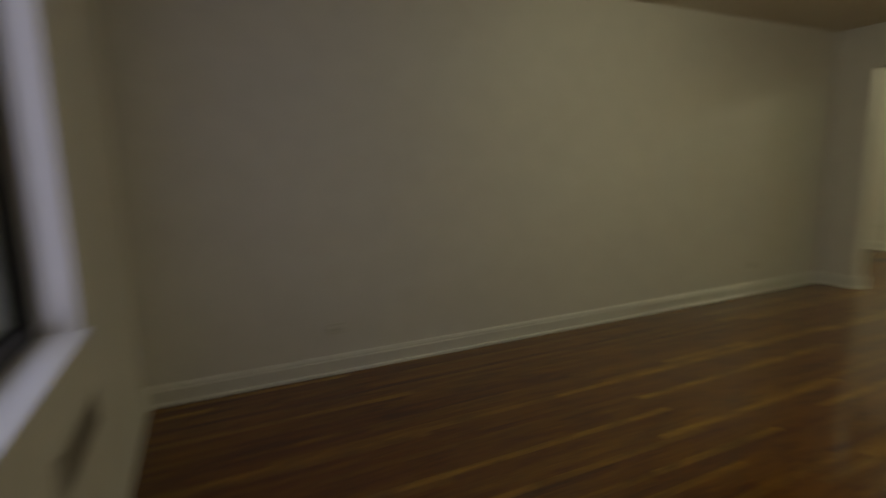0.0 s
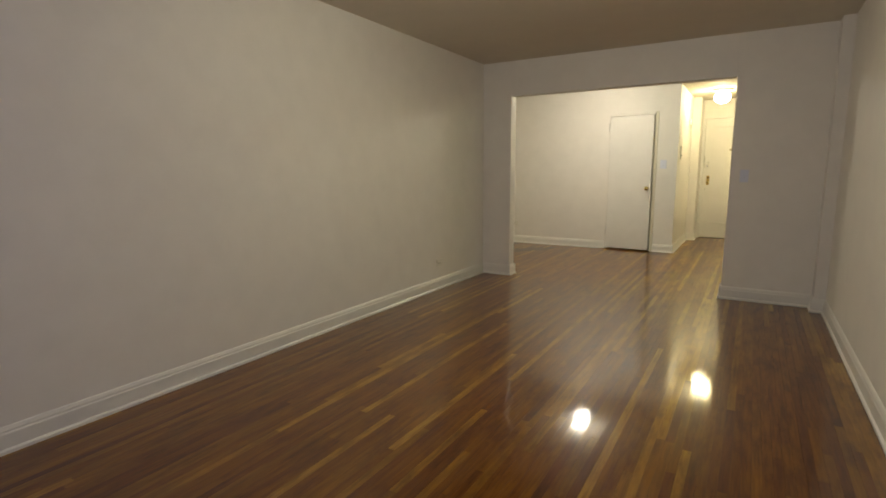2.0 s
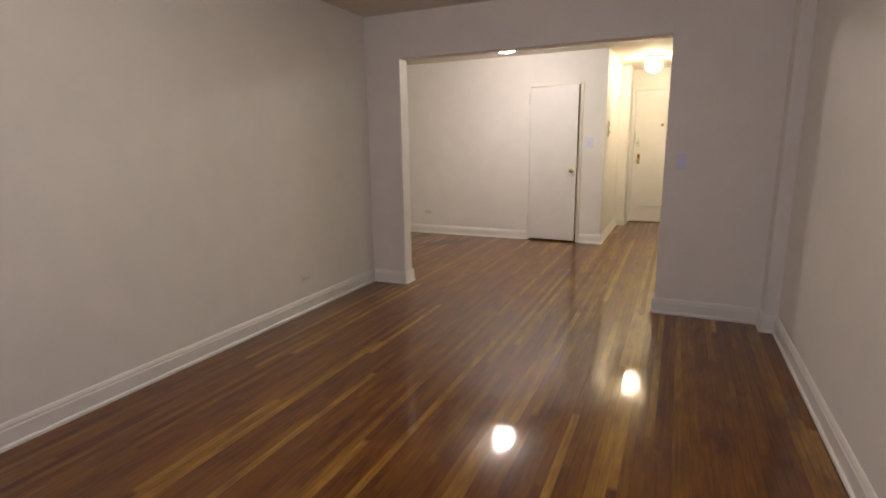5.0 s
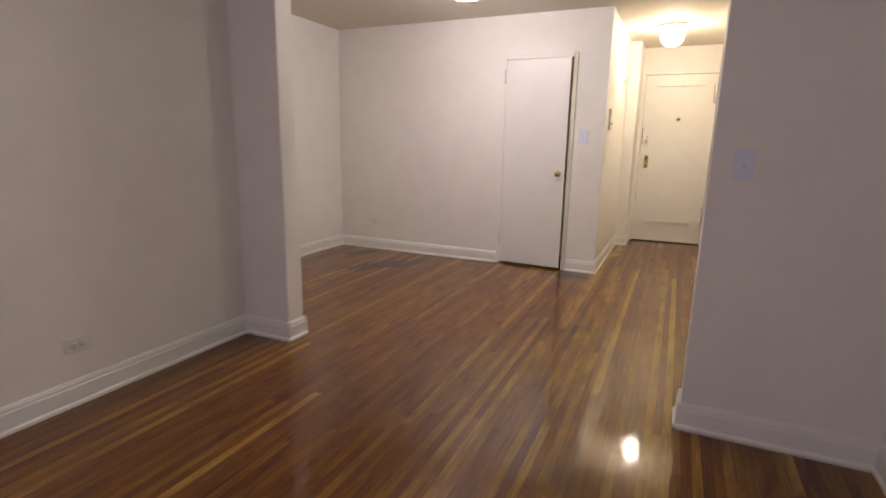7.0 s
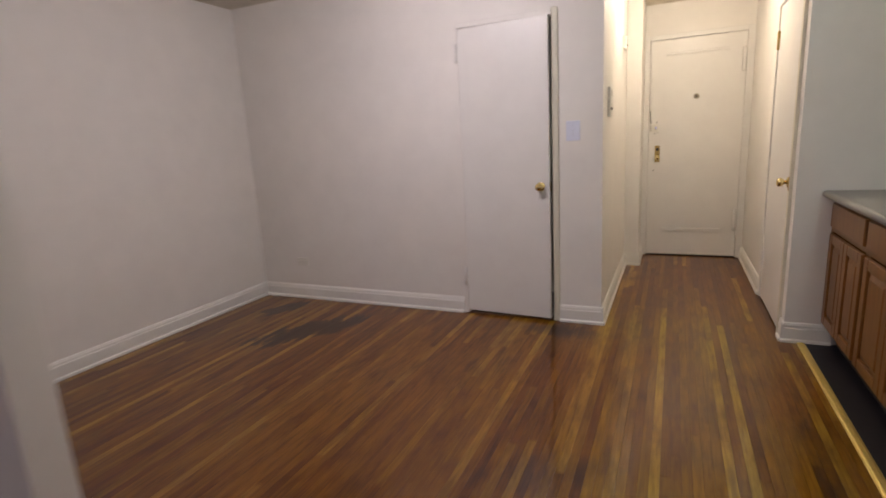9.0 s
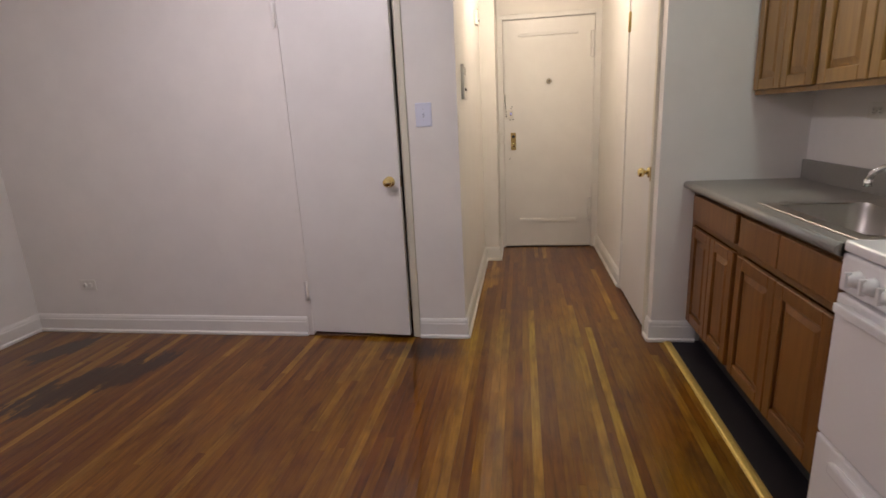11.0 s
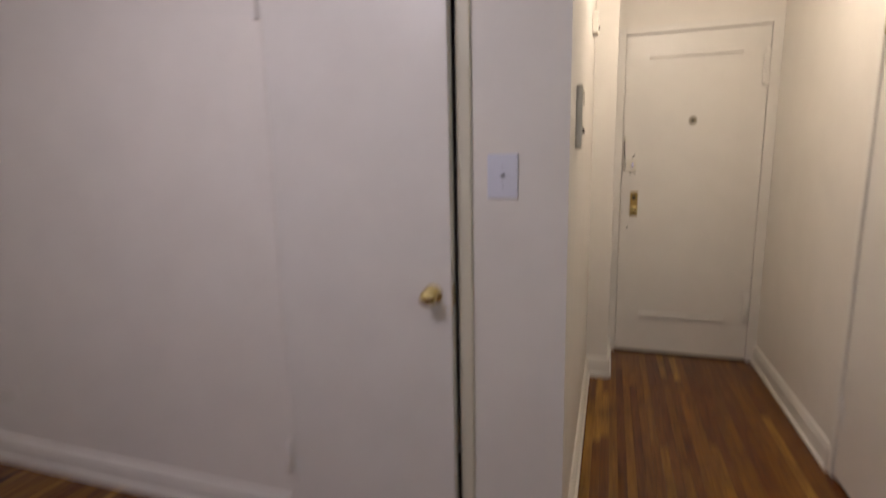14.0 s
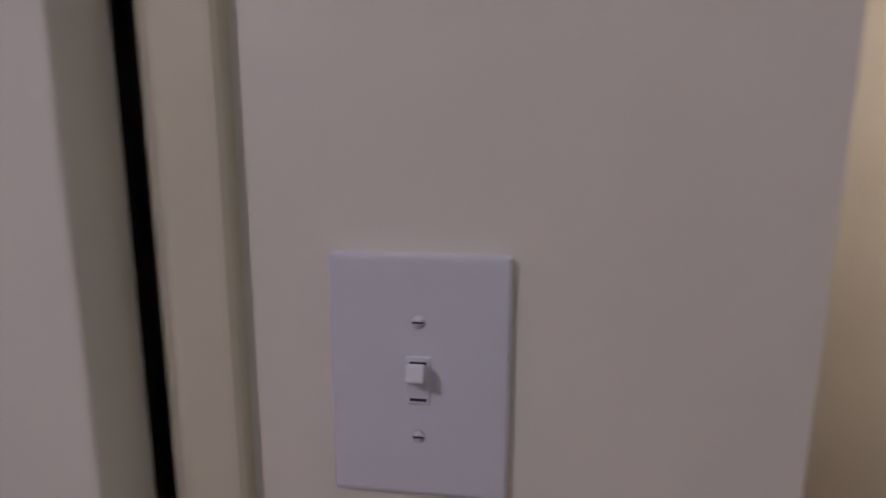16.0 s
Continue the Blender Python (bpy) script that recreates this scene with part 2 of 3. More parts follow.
LIT_OAK_SIDE = cabinet_wood("oak_lit_frame", (0.20, 0.105, 0.023), (0.33, 0.18, 0.047))
LAMINATE = surface("grey_laminate", (0.265, 0.25, 0.225), 0.38, grain=240, vary=0.22)
ENAMEL = surface("white_enamel", (0.80, 0.79, 0.80), 0.22, vary=0.02, bump=0.02)
PLASTIC = surface("white_plastic", (0.71, 0.74, 0.85), 0.32, vary=0.02, bump=0.03)
IVORY = surface("ivory_plastic", (0.74, 0.72, 0.66), 0.4, vary=0.03, bump=0.03)
SLOT = surface("dark_slot", (0.02, 0.02, 0.02), 0.6)
GRIME = surface("scuffed_grey_paint", (0.38, 0.35, 0.30), 0.55, grain=120, vary=0.5)
IRON = surface("cast_iron", (0.02, 0.02, 0.022), 0.55, 0.3)
HALL_GLASS = glow("lit_glass_warm", HALL_COLOR, HALL_GLOW)
DINING_GLASS = glow("lit_glass_white", DINING_COLOR, DINING_GLOW)
LIVING_GLASS = glow("lit_glass_soft", LIVING_COLOR, LIVING_GLOW)
KITCHEN_GLASS = glow("lit_glass_cool", KITCHEN_COLOR, KITCHEN_GLOW)

GLASS, gt, gb = nodes_of("window_glass")
gb.inputs["Transmission Weight"].default_value = 1.0
gb.inputs["Roughness"].default_value = 0.02
gb.inputs["IOR"].default_value = 1.45


# ---- building helpers ----
def box(bm, x0, x1, y0, y1, z0, z1, bevel=0.0, seg=1):
    r = bmesh.ops.create_cube(bm, size=1.0)
    for v in r["verts"]:
        v.co = Vector(((x0 + x1) / 2 + v.co.x * (x1 - x0), (y0 + y1) / 2 + v.co.y * (y1 - y0), (z0 + z1) / 2 + v.co.z * (z1 - z0)))
    if bevel:
        edges = list({e for v in r["verts"] for e in v.link_edges})
        bmesh.ops.bevel(bm, geom=edges, offset=bevel, segments=seg, affect="EDGES", profile=0.6)
    return bm


def boxes(*specs, bevel=0.0, seg=1):
    bm = bmesh.new()
    for s in specs:
        box(bm, *s, bevel=bevel, seg=seg)
    return bm


def lathe(profile, n=32, m=None):
    """A turned shape about z from (radius, height) pairs, moved by m."""
    bm = bmesh.new()
    rings = []
    for r, z in profile:
        rings.append([bm.verts.new((r * math.cos(2 * math.pi * i / n), r * math.sin(2 * math.pi * i / n), z)) for i in range(n)] if r > 1e-6 else [bm.verts.new((0, 0, z))])
    for a, b in zip(rings, rings[1:]):
        for i in range(n):
            j = (i + 1) % n
            if len(a) > 1 and len(b) > 1:
                bm.faces.new((a[i], a[j], b[j], b[i]))
            elif len(a) > 1:
                bm.faces.new((a[i], a[j], b[0]))
            elif len(b) > 1:
                bm.faces.new((a[0], b[j], b[i]))
    for f in bm.faces:
        f.smooth = True
    bmesh.ops.recalc_face_normals(bm, faces=bm.faces)
    if m is not None:
        bm.transform(m)
    return bm


def tube(points, radius, n=10):
    """A round bar along points."""
    bm = bmesh.new()
    pts = [Vector(p) for p in points]
    rings = []
    for i, p in enumerate(pts):
        d = (pts[min(i + 1, len(pts) - 1)] - pts[max(i - 1, 0)]).normalized()
        q = d.to_track_quat("Z", "Y")
        rings.append([bm.verts.new(p + q @ Vector((radius * math.cos(2 * math.pi * k / n), radius * math.sin(2 * math.pi * k / n), 0))) for k in range(n)])
    for a, b in zip(rings, rings[1:]):
        for k in range(n):
            bm.faces.new((a[k], a[(k + 1) % n], b[(k + 1) % n], b[k])).smooth = True
    bm.faces.new(rings[0][::-1])
    bm.faces.new(rings[-1])
    bmesh.ops.recalc_face_normals(bm, faces=bm.faces)
    return bm


def prism(profile, p0, p1, out):
    """A moulding: (out, up) pairs swept from p0 to p1; out is the way it stands off the wall."""
    bm = bmesh.new()
    o = Vector(out)
    ends = [[bm.verts.new(Vector(p) + o * a + Vector((0, 0, b))) for a, b in profile] for p in (p0, p1)]
    n = len(profile)
    for i in range(n):
        bm.faces.new((ends[0][i], ends[0][(i + 1) % n], ends[1][(i + 1) % n], ends[1][i]))
    bm.faces.new(ends[0])
    bm.faces.new(ends[1][::-1])
    bmesh.ops.recalc_face_normals(bm, faces=bm.faces)
    return bm


def link(name, bm, material):
    me = bpy.data.meshes.new(name)
    bm.to_mesh(me)
    bm.free()
    me.materials.append(material)
    return new(name, me)


def part(name, bm, material, parent, label=""):
    ob = link(name, bm, material)
    ob.parent = parent
    return tagged(ob, label) if label else ob


def structure(name, bm, material, label=""):
    return tagged(link(name, bm, material), label, kind="structure")


def thing(name, label, category, group="", m=None):
    ob = tagged(new(name), label, category, group)
    ob.empty_display_size = 0.1
    if m is not None:
        ob.matrix_world = m
    return ob


# ---- the large structure ----
H = 2.453
XW, XL, YS, YM, YN = -2.23, 1.154, 1.696, 7.741, 7.876      # living room: west, east, south, north face, north wall's far face
XD, YC, XK = -3.402, 10.44, 1.33                            # dining west, closet wall, kitchen east
XH, XE, YR, XR, YE = -0.43, 0.628, 12.156, -0.304, 12.644   # hall west, hall east, step beside the entrance door, entrance
XP, YP = 1.069, 7.576                                       # pipe chase in the corner
WHITE_WALL = "off-white painted plaster wall with a faint roller texture"
structure("wall_west", boxes((XW - 0.12, XW, YS - 0.28, YM, -0.05, H)), WALL, WHITE_WALL)
WX0, WX1, WZ0, WZ1 = -1.12, 0.50, 0.765, 2.12
structure("wall_south", boxes((XW, WX0, YS - 0.28, YS, -0.05, H), (WX1, XL + 0.12, YS - 0.28, YS, -0.05, H), (WX0, WX1, YS - 0.28, YS, -0.05, WZ0), (WX0, WX1, YS - 0.28, YS, WZ1, H)), WALL,
          "off-white plaster wall with a deep window opening")
structure("wall_east", boxes((XL, XL + 0.12, YS, YM, -0.05, H)), WALL, WHITE_WALL)
structure("wall_pilaster", boxes((XP, XL, YP, YM, 0, H)), WALL, "narrow off-white plaster pipe chase in the corner")
OX0, OX1, OZ = -1.878, 0.350, 2.073
structure("wall_middle", boxes((XD - 0.12, OX0, YM, YN, -0.05, H), (OX1, 1.52, YM, YN, -0.05, H), (OX0, OX1, YM, YN, OZ, H), bevel=0.004, seg=2), WALL,
          "off-white plaster wall with a wide cased-free opening")
structure("wall_dining_west", boxes((XD - 0.12, XD, YN, 10.56, -0.05, H)), WALL, WHITE_WALL)
CX0, CX1, CZ = -1.405, -0.713, 2.045
structure("wall_closet", boxes((XD, CX0, YC, 10.56, -0.05, H), (CX1, XH, YC, 10.56, -0.05, H), (CX0, CX1, YC, 10.56, CZ, H)), WALL,
          "off-white plaster wall with a closet door opening")
structure("wall_closet_inside", boxes((-1.55, -0.55, 11.10, 11.16, 0, H), (-1.61, -1.55, 10.56, 11.16, 0, H)), WALL, "plain plaster closet wall")
structure("wall_hall_west", boxes((XH - 0.12, XH, 10.56, YE + 0.11, -0.05, H), (XH, XR, YR, YE + 0.11, -0.05, H)), WALL, "off-white hallway wall with a small step beside the door")
FX0, FX1, FZ = -0.257, 0.572, 2.128
structure("wall_entry", boxes((XR, FX0, YE, YE + 0.11, 0, H), (FX1, XE, YE, YE + 0.11, 0, H), (FX0, FX1, YE, YE + 0.11, FZ, H)), WALL, "cream painted wall around the entrance door")
BY0, BY1, BZ = 10.565, 11.350, 2.06
structure("wall_hall_east", boxes((XE, 0.75, 10.56, BY0, -0.05, H), (XE, 0.75, BY1, YE + 0.11, -0.05, H), (XE, 0.75, BY0, BY1, BZ, H)), WALL, "off-white hallway wall with a door opening")
structure("wall_kitchen_north", boxes((XE, 1.52, YC, 10.56, -0.05, H)), WALL, "pale painted kitchen wall")
structure("wall_kitchen_east", boxes((XK, 1.52, YN, YC, -0.05, H)), WALL, "pale painted kitchen wall behind the counter")
structure("ceiling", boxes((-3.6, 1.6, 1.35, 12.85, H, H + 0.12)), CEIL, "dull cream painted ceiling")
structure("backdrop_outer_door", boxes((-0.45, 0.80, YE + 0.11, YE + 0.17, -0.05, H)), WALL, "plain wall behind the entrance door")
structure("backdrop_bathroom", boxes((0.75, 0.80, 10.5, 11.45, -0.05, H)), WALL, "plain wall behind the bathroom door")

BASE = [(0, 0), (0.026, 0), (0.026, 0.014), (0.016, 0.022), (0.016, 0.088), (0.012, 0.096), (0.012, 0.104), (0.006, 0.118), (0, 0.122)]


def baseboard(x0, y0, x1, y1, ox, oy):
    structure("baseboard", prism(BASE, (x0, y0, 0), (x1, y1, 0), (ox, oy, 0)), TRIM, "white painted moulded baseboard with a shoe strip")


T = 0.0165
for run in ((XW, YS, XW, YM, 1, 0), (XW, YS, XL, YS, 0, 1), (XL, YS, XL, YP, -1, 0), (XW, YM, OX0 + T, YM, 0, -1), (OX0, YM - T, OX0, YN + T, 1, 0),
            (OX1 - T, YM, XP, YM, 0, -1), (OX1, YM - T, OX1, YN + T, -1, 0), (XP, YP - T, XP, YM, -1, 0), (XP - T, YP, XL, YP, 0, -1),
            (XD, YN, OX0 + T, YN, 0, 1), (XD, YN, XD, YC, 1, 0), (XD, YC, -1.434, YC, 0, -1), (-0.708, YC, XH + T, YC, 0, -1),
            (XH, YC - T, XH, YR, 1, 0), (XH, YR, XR + T, YR, 0, -1), (XR, YR - T, XR, YE - 0.02, 1, 0),
            (XE, BY1 + 0.04, XE, YE, -1, 0), (XE - T, YC, 0.86, YC, 0, -1), (XE, YC - T, XE, 10.525, -1, 0), (OX1 - T, YN, 0.70, YN, 0, 1)):
    baseboard(*run)


# ---- window ----
def window():
    w = tagged(new("window_1"), "dark metal framed window above a white sill", "window", kind="structure")
    y0, y1 = YS - 0.165, YS - 0.115
    part("window_frame", boxes((WX0, WX0 + 0.055, y0, y1, WZ0, WZ1), (WX1 - 0.055, WX1, y0, y1, WZ0, WZ1), (WX0 + 0.055, WX1 - 0.055, y0, y1, WZ0, WZ0 + 0.055),
                               (WX0 + 0.055, WX1 - 0.055, y0, y1, WZ1 - 0.055, WZ1), (-0.34, -0.28, y0, y1, WZ0 + 0.055, WZ1 - 0.055), bevel=0.004), DARK_METAL, w, "dark metal window frame")
    for x0, x1 in ((WX0 + 0.055, -0.34), (-0.28, WX1 - 0.055)):
        p = part("pane", boxes((x0, x1, y0 + 0.02, y0 + 0.026, WZ0 + 0.055, WZ1 - 0.055)), GLASS, w)
        p.visible_shadow = False
    part("window_sill", boxes((WX0 - 0.02, WX1 + 0.02, YS - 0.112, YS + 0.025, WZ0 - 0.03, WZ0 + 0.004), bevel=0.006, seg=2), TRIM, w, "white painted window sill")


window()


# ---- doors ----
def turn_to(axis):
    return Vector(axis).to_track_quat("Z", "Y").to_matrix().to_4x4()


def knob_set(parent, at, axis, material, r=0.027):
    """A round door knob with rose, standing along axis."""
    m = Matrix.Translation(at) @ turn_to(axis)
    k = part("door_knob", lathe([(0, 0.060), (r * 0.55, 0.059), (r * 0.9, 0.052), (r, 0.041), (r * 0.92, 0.032), (r * 0.6, 0.024), (0.011, 0.020), (0.010, 0.008), (0, 0.008)], 28, m), material, parent, "round polished brass knob")
    part("rose", lathe([(0, 0.0095), (0.014, 0.009), (0.026, 0.006), (0.031, 0.002), (0.031, 0.0), (0, 0)], 28, m), material, k)
    return k


def hinge(parent, x, y, z, w, h, out, material, d=0.010):
    """A painted butt hinge: leaf and barrel; out is -1 along y or x."""
    ax, ay = out
    if ay:
        bm = boxes((x - w / 2, x + w / 2, y + min(0, ay * 0.003), y + max(0, ay * 0.003), z - h / 2, z + h / 2))
    else:
        bm = boxes((x + min(0, ax * 0.003), x + max(0, ax * 0.003), y - w / 2, y + w / 2, z - h / 2, z + h / 2))
    hg = part("hinge", bm, material, parent)
    part("barrel", lathe([(0, -h / 2 - 0.008), (d * 0.6, -h / 2 - 0.004), (d, -h / 2), (d, h / 2), (d * 0.6, h / 2 + 0.004), (0, h / 2 + 0.008)], 14, Matrix.Translation((x + ax * d * 0.7, y + ay * d * 0.7, z))), material, hg)
    return hg


def closet_door():
    d = tagged(new("door_1"), "white flush closet door standing slightly ajar with a brass knob", "door", kind="structure")
    d.matrix_world = pose(-1.4, 10.4365, 0, 0, 0, -3.4)
    part("door_leaf", boxes((0.0, 0.634, 0.0, 0.036, 0.024, 2.037), bevel=0.003, seg=2), DOORP, d, "flush white painted door leaf")
    knob_set(d, (0.574, 0.0, 0.958), (0, -1, 0), BRASS)
    part("latch", boxes((0.6335, 0.6355, 0.010, 0.026, 0.926, 0.990), bevel=0.0005), DULL_BRASS, d, "brass latch plate on the door edge")
    for z in (0.295, 1.880):
        hinge(d, -0.016, 0.0, z, 0.032, 0.115, (0, -1), DOORP, 0.011)
    f = tagged(new("trim_closet_frame"), "narrow cream painted door frame", "door frame", kind="structure")
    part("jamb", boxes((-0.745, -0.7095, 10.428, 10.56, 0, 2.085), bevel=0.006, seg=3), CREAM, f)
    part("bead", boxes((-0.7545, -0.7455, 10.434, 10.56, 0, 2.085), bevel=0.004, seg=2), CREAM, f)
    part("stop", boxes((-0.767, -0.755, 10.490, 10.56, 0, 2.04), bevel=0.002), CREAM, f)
    part("jamb", boxes((-1.434, -1.4015, 10.4365, 10.56, 0, 2.075), bevel=0.0015), WALL, f)
    part("head", boxes((-1.4005, -0.755, 10.434, 10.56, 2.042, 2.075), bevel=0.002), WALL, f)
    part("threshold", boxes((-1.400, -0.756, 10.425, 10.56, 0.0, 0.008), bevel=0.003), SADDLE, f, "worn dark wooden threshold")


def entrance_door():
    d = tagged(new("door_2"), "cream painted steel entrance door with one large recessed panel", "door", kind="structure")
    x0, x1, z0, z1, y = -0.251, 0.567, 0.012, 2.121, YE
    px0, px1, pz0, pz1 = -0.108, 0.425, 0.255, 2.000
    part("door_leaf", boxes((x0, px0, y, y + 0.045, z0, z1), (px1, x1, y, y + 0.045, z0, z1), (px0, px1, y, y + 0.045, z0, pz0), (px0, px1, y, y + 0.045, pz1, z1)), DOORP, d, "cream painted door leaf")
    part("panel", boxes((px0, px1, y + 0.0015, y + 0.04, pz0, pz1)), DOORP, d, "recessed cream panel")
    for a, b in ((pz1 - 0.026, pz1), (pz0, pz0 + 0.036)):
        part("panel_moulding", boxes((px0, px1, y - 0.014, y + 0.0013, a, b), bevel=0.006, seg=2), DOORP, d)
    m = Matrix.Translation((0.166, y, 1.578)) @ turn_to((0, -1, 0))
    ph = part("peephole", lathe([(0, 0.006), (0.008, 0.006), (0.011, 0.010), (0.021, 0.009), (0.024, 0.002), (0.024, 0), (0, 0)], 24, m), OLD_METAL, d, "round tarnished metal peephole")
    part("lens", lathe([(0, 0.0085), (0.008, 0.008), (0.008, 0.004), (0, 0.004)], 16, m), SLOT, ph)
    lk = part("lock_plate", boxes((-0.191, -0.143, y - 0.006, y, 0.962, 1.125), bevel=0.003, seg=2), DULL_BRASS, d, "tall tarnished brass lock plate")
    part("cylinder", lathe([(0, 0.014), (0.012, 0.014), (0.014, 0.010), (0.014, 0), (0, 0)], 20, Matrix.Translation((-0.167, y - 0.005, 1.088)) @ turn_to((0, -1, 0))), SLOT, lk)
    part("door_knob", lathe([(0, 0.055), (0.015, 0.054), (0.024, 0.046), (0.026, 0.036), (0.018, 0.026), (0.010, 0.018), (0.010, 0), (0, 0)], 24, Matrix.Translation((-0.167, y - 0.005, 1.012)) @ turn_to((0, -1, 0))), BRASS, lk, "round brass knob")
    rl = part("rim_lock", boxes((-0.243, -0.163, y - 0.026, y, 1.262, 1.338), bevel=0.004, seg=2), IVORY, d, "scuffed white rim lock box")
    part("thumb_turn", boxes((-0.196, -0.178, y - 0.046, y - 0.026, 1.284, 1.316), bevel=0.004, seg=2), CHROME, rl)
    for z in (1.278, 1.300, 1.322):
        part("slot", boxes((-0.239, -0.227, y - 0.0275, y - 0.0255, z - 0.004, z + 0.004)), SLOT, rl)
    part("chain_track", boxes((-0.248, -0.230, y - 0.010, y, 1.345, 1.490), bevel=0.003), IVORY, d, "painted door chain track")
    part("chain", tube([(-0.239, y - 0.012, 1.47), (-0.241, y - 0.018, 1.43), (-0.237, y - 0.018, 1.37), (-0.231, y - 0.02, 1.335)], 0.003, 8), DARK_METAL, d, "small dark chain")
    for x, z in ((-0.186, 1.352), (-0.168, 1.250), (-0.197, 1.246), (-0.177, 1.365), (-0.203, 0.88)):
        part("screw", lathe([(0, 0.003), (0.004, 0.002), (0.005, 0), (0, 0)], 10, Matrix.Translation((x, y, z)) @ turn_to((0, -1, 0))), SLOT, d)
    for z in (0.376, 1.878):
        hinge(d, 0.551, y, z, 0.046, 0.205, (0, -1), DOORP, 0.019)
    part("sweep", boxes((x0, x1, y - 0.007, y, 0.012, 0.030), bevel=0.002), IVORY, d, "scuffed pale bottom edge strip")
    f = tagged(new("trim_entry_frame"), "cream painted entrance door frame", "door frame", kind="structure")
    part("jamb", boxes((XR + 0.002, x0 - 0.003, y - 0.022, y + 0.05, 0, 2.168), bevel=0.004, seg=2), DOORP, f)
    part("jamb", boxes((x1 + 0.003, XE, y - 0.012, y + 0.05, 0, 2.168), bevel=0.004, seg=2), DOORP, f)
    part("head", boxes((x0 - 0.003, x1 + 0.003, y - 0.022, y + 0.05, 2.125, 2.168), bevel=0.004, seg=2), DOORP, f)
    part("threshold", boxes((x0, x1, y - 0.014, y + 0.05, 0, 0.007), bevel=0.002), DARK_METAL, f, "dark metal threshold")


def bathroom_door():
    d = tagged(new("door_3"), "white flush hallway door, closed, with a brass knob", "door", kind="structure")
    x = XE
    part("door_leaf", boxes((x - 0.004, x + 0.034, BY0 + 0.003, BY1 - 0.003, 0.012, BZ - 0.004), bevel=0.003, seg=2), DOORP, d)
    knob_set(d, (x - 0.004, 10.649, 0.938), (-1, 0, 0), BRASS)
    part("strike_plate", boxes((x - 0.020, x - 0.017, 10.535, 10.560, 0.898, 0.978), bevel=0.001), DULL_BRASS, d, "brass strike plate")
    for z in (0.30, 1.84):
        hinge(d, x - 0.004, BY1 - 0.02, z, 0.034, 0.115, (-1, 0), DULL_BRASS if z > 1 else DOORP, 0.009)
    f = tagged(new("trim_bathroom_frame"), "cream painted narrow door frame", "door frame", kind="structure")
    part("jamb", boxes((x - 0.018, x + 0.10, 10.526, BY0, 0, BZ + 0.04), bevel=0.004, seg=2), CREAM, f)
    part("jamb", boxes((x - 0.014, x + 0.10, BY1, BY1 + 0.038, 0, BZ + 0.04), bevel=0.004, seg=2), TRIM, f)
    part("head", boxes((x - 0.014, x + 0.10, BY0, BY1, BZ, BZ + 0.04), bevel=0.004, seg=2), TRIM, f)


closet_door()
entrance_door()
bathroom_door()


# ---- ceiling lights ----
def ceiling_light(x, y, r, flat, glass, label):
    """A globe light: a white metal holder on the ceiling, three thumb screws and a round opal glass; flat below 1 makes it shallower."""
    c = thing("ceiling_light", label, "lamp", "ceiling lights", Matrix.Translation((x, y, H)))
    fit = part("canopy", lathe([(0, 0), (r * 1.30, 0), (r * 1.34, -0.010), (r * 1.28, -0.026), (r * 0.80, -0.032), (r * 0.72, -0.046), (r * 0.69, -0.046), (r * 0.69, -0.024), (0, -0.024)], 36), IVORY, c, "white metal globe holder")
    for a in (20, 140, 260):
        m = Matrix.Rotation(radians(a), 4, "Z") @ Matrix.Translation((r * 0.71, 0, -0.036)) @ turn_to((1, 0, 0))
        part("thumb_screw", lathe([(0, 0.020), (0.006, 0.020), (0.006, 0.012), (0.003, 0.011), (0.003, -0.004), (0, -0.004)], 12, m), CHROME, fit)
    ball = [(r * 0.64, -0.026), (r * 0.64, -0.046)]
    ball += [(r * math.sin(radians(a)), -0.046 - flat * r * (math.cos(radians(40)) - math.cos(radians(a)))) for a in range(44, 176, 6)]
    part("glass_shade", lathe(ball + [(0, -0.046 - flat * r * (math.cos(radians(40)) + 1))], 40), glass, c, "glowing round opal glass globe")


ceiling_light(0.04, 11.38, 0.110, 0.85, HALL_GLASS, "round opal glass hallway ceiling light, lit warm")
ceiling_light(-1.36, 9.22, 0.130, 0.50, DINING_GLASS, "round opal glass dining ceiling light, lit white")
ceiling_light(-0.50, 4.85, 0.130, 0.50, LIVING_GLASS, "round opal glass living room ceiling light, lit white")
ceiling_light(0.86, 9.05, 0.110, 0.60, KITCHEN_GLASS, "round opal glass kitchen ceiling light, lit cool white")


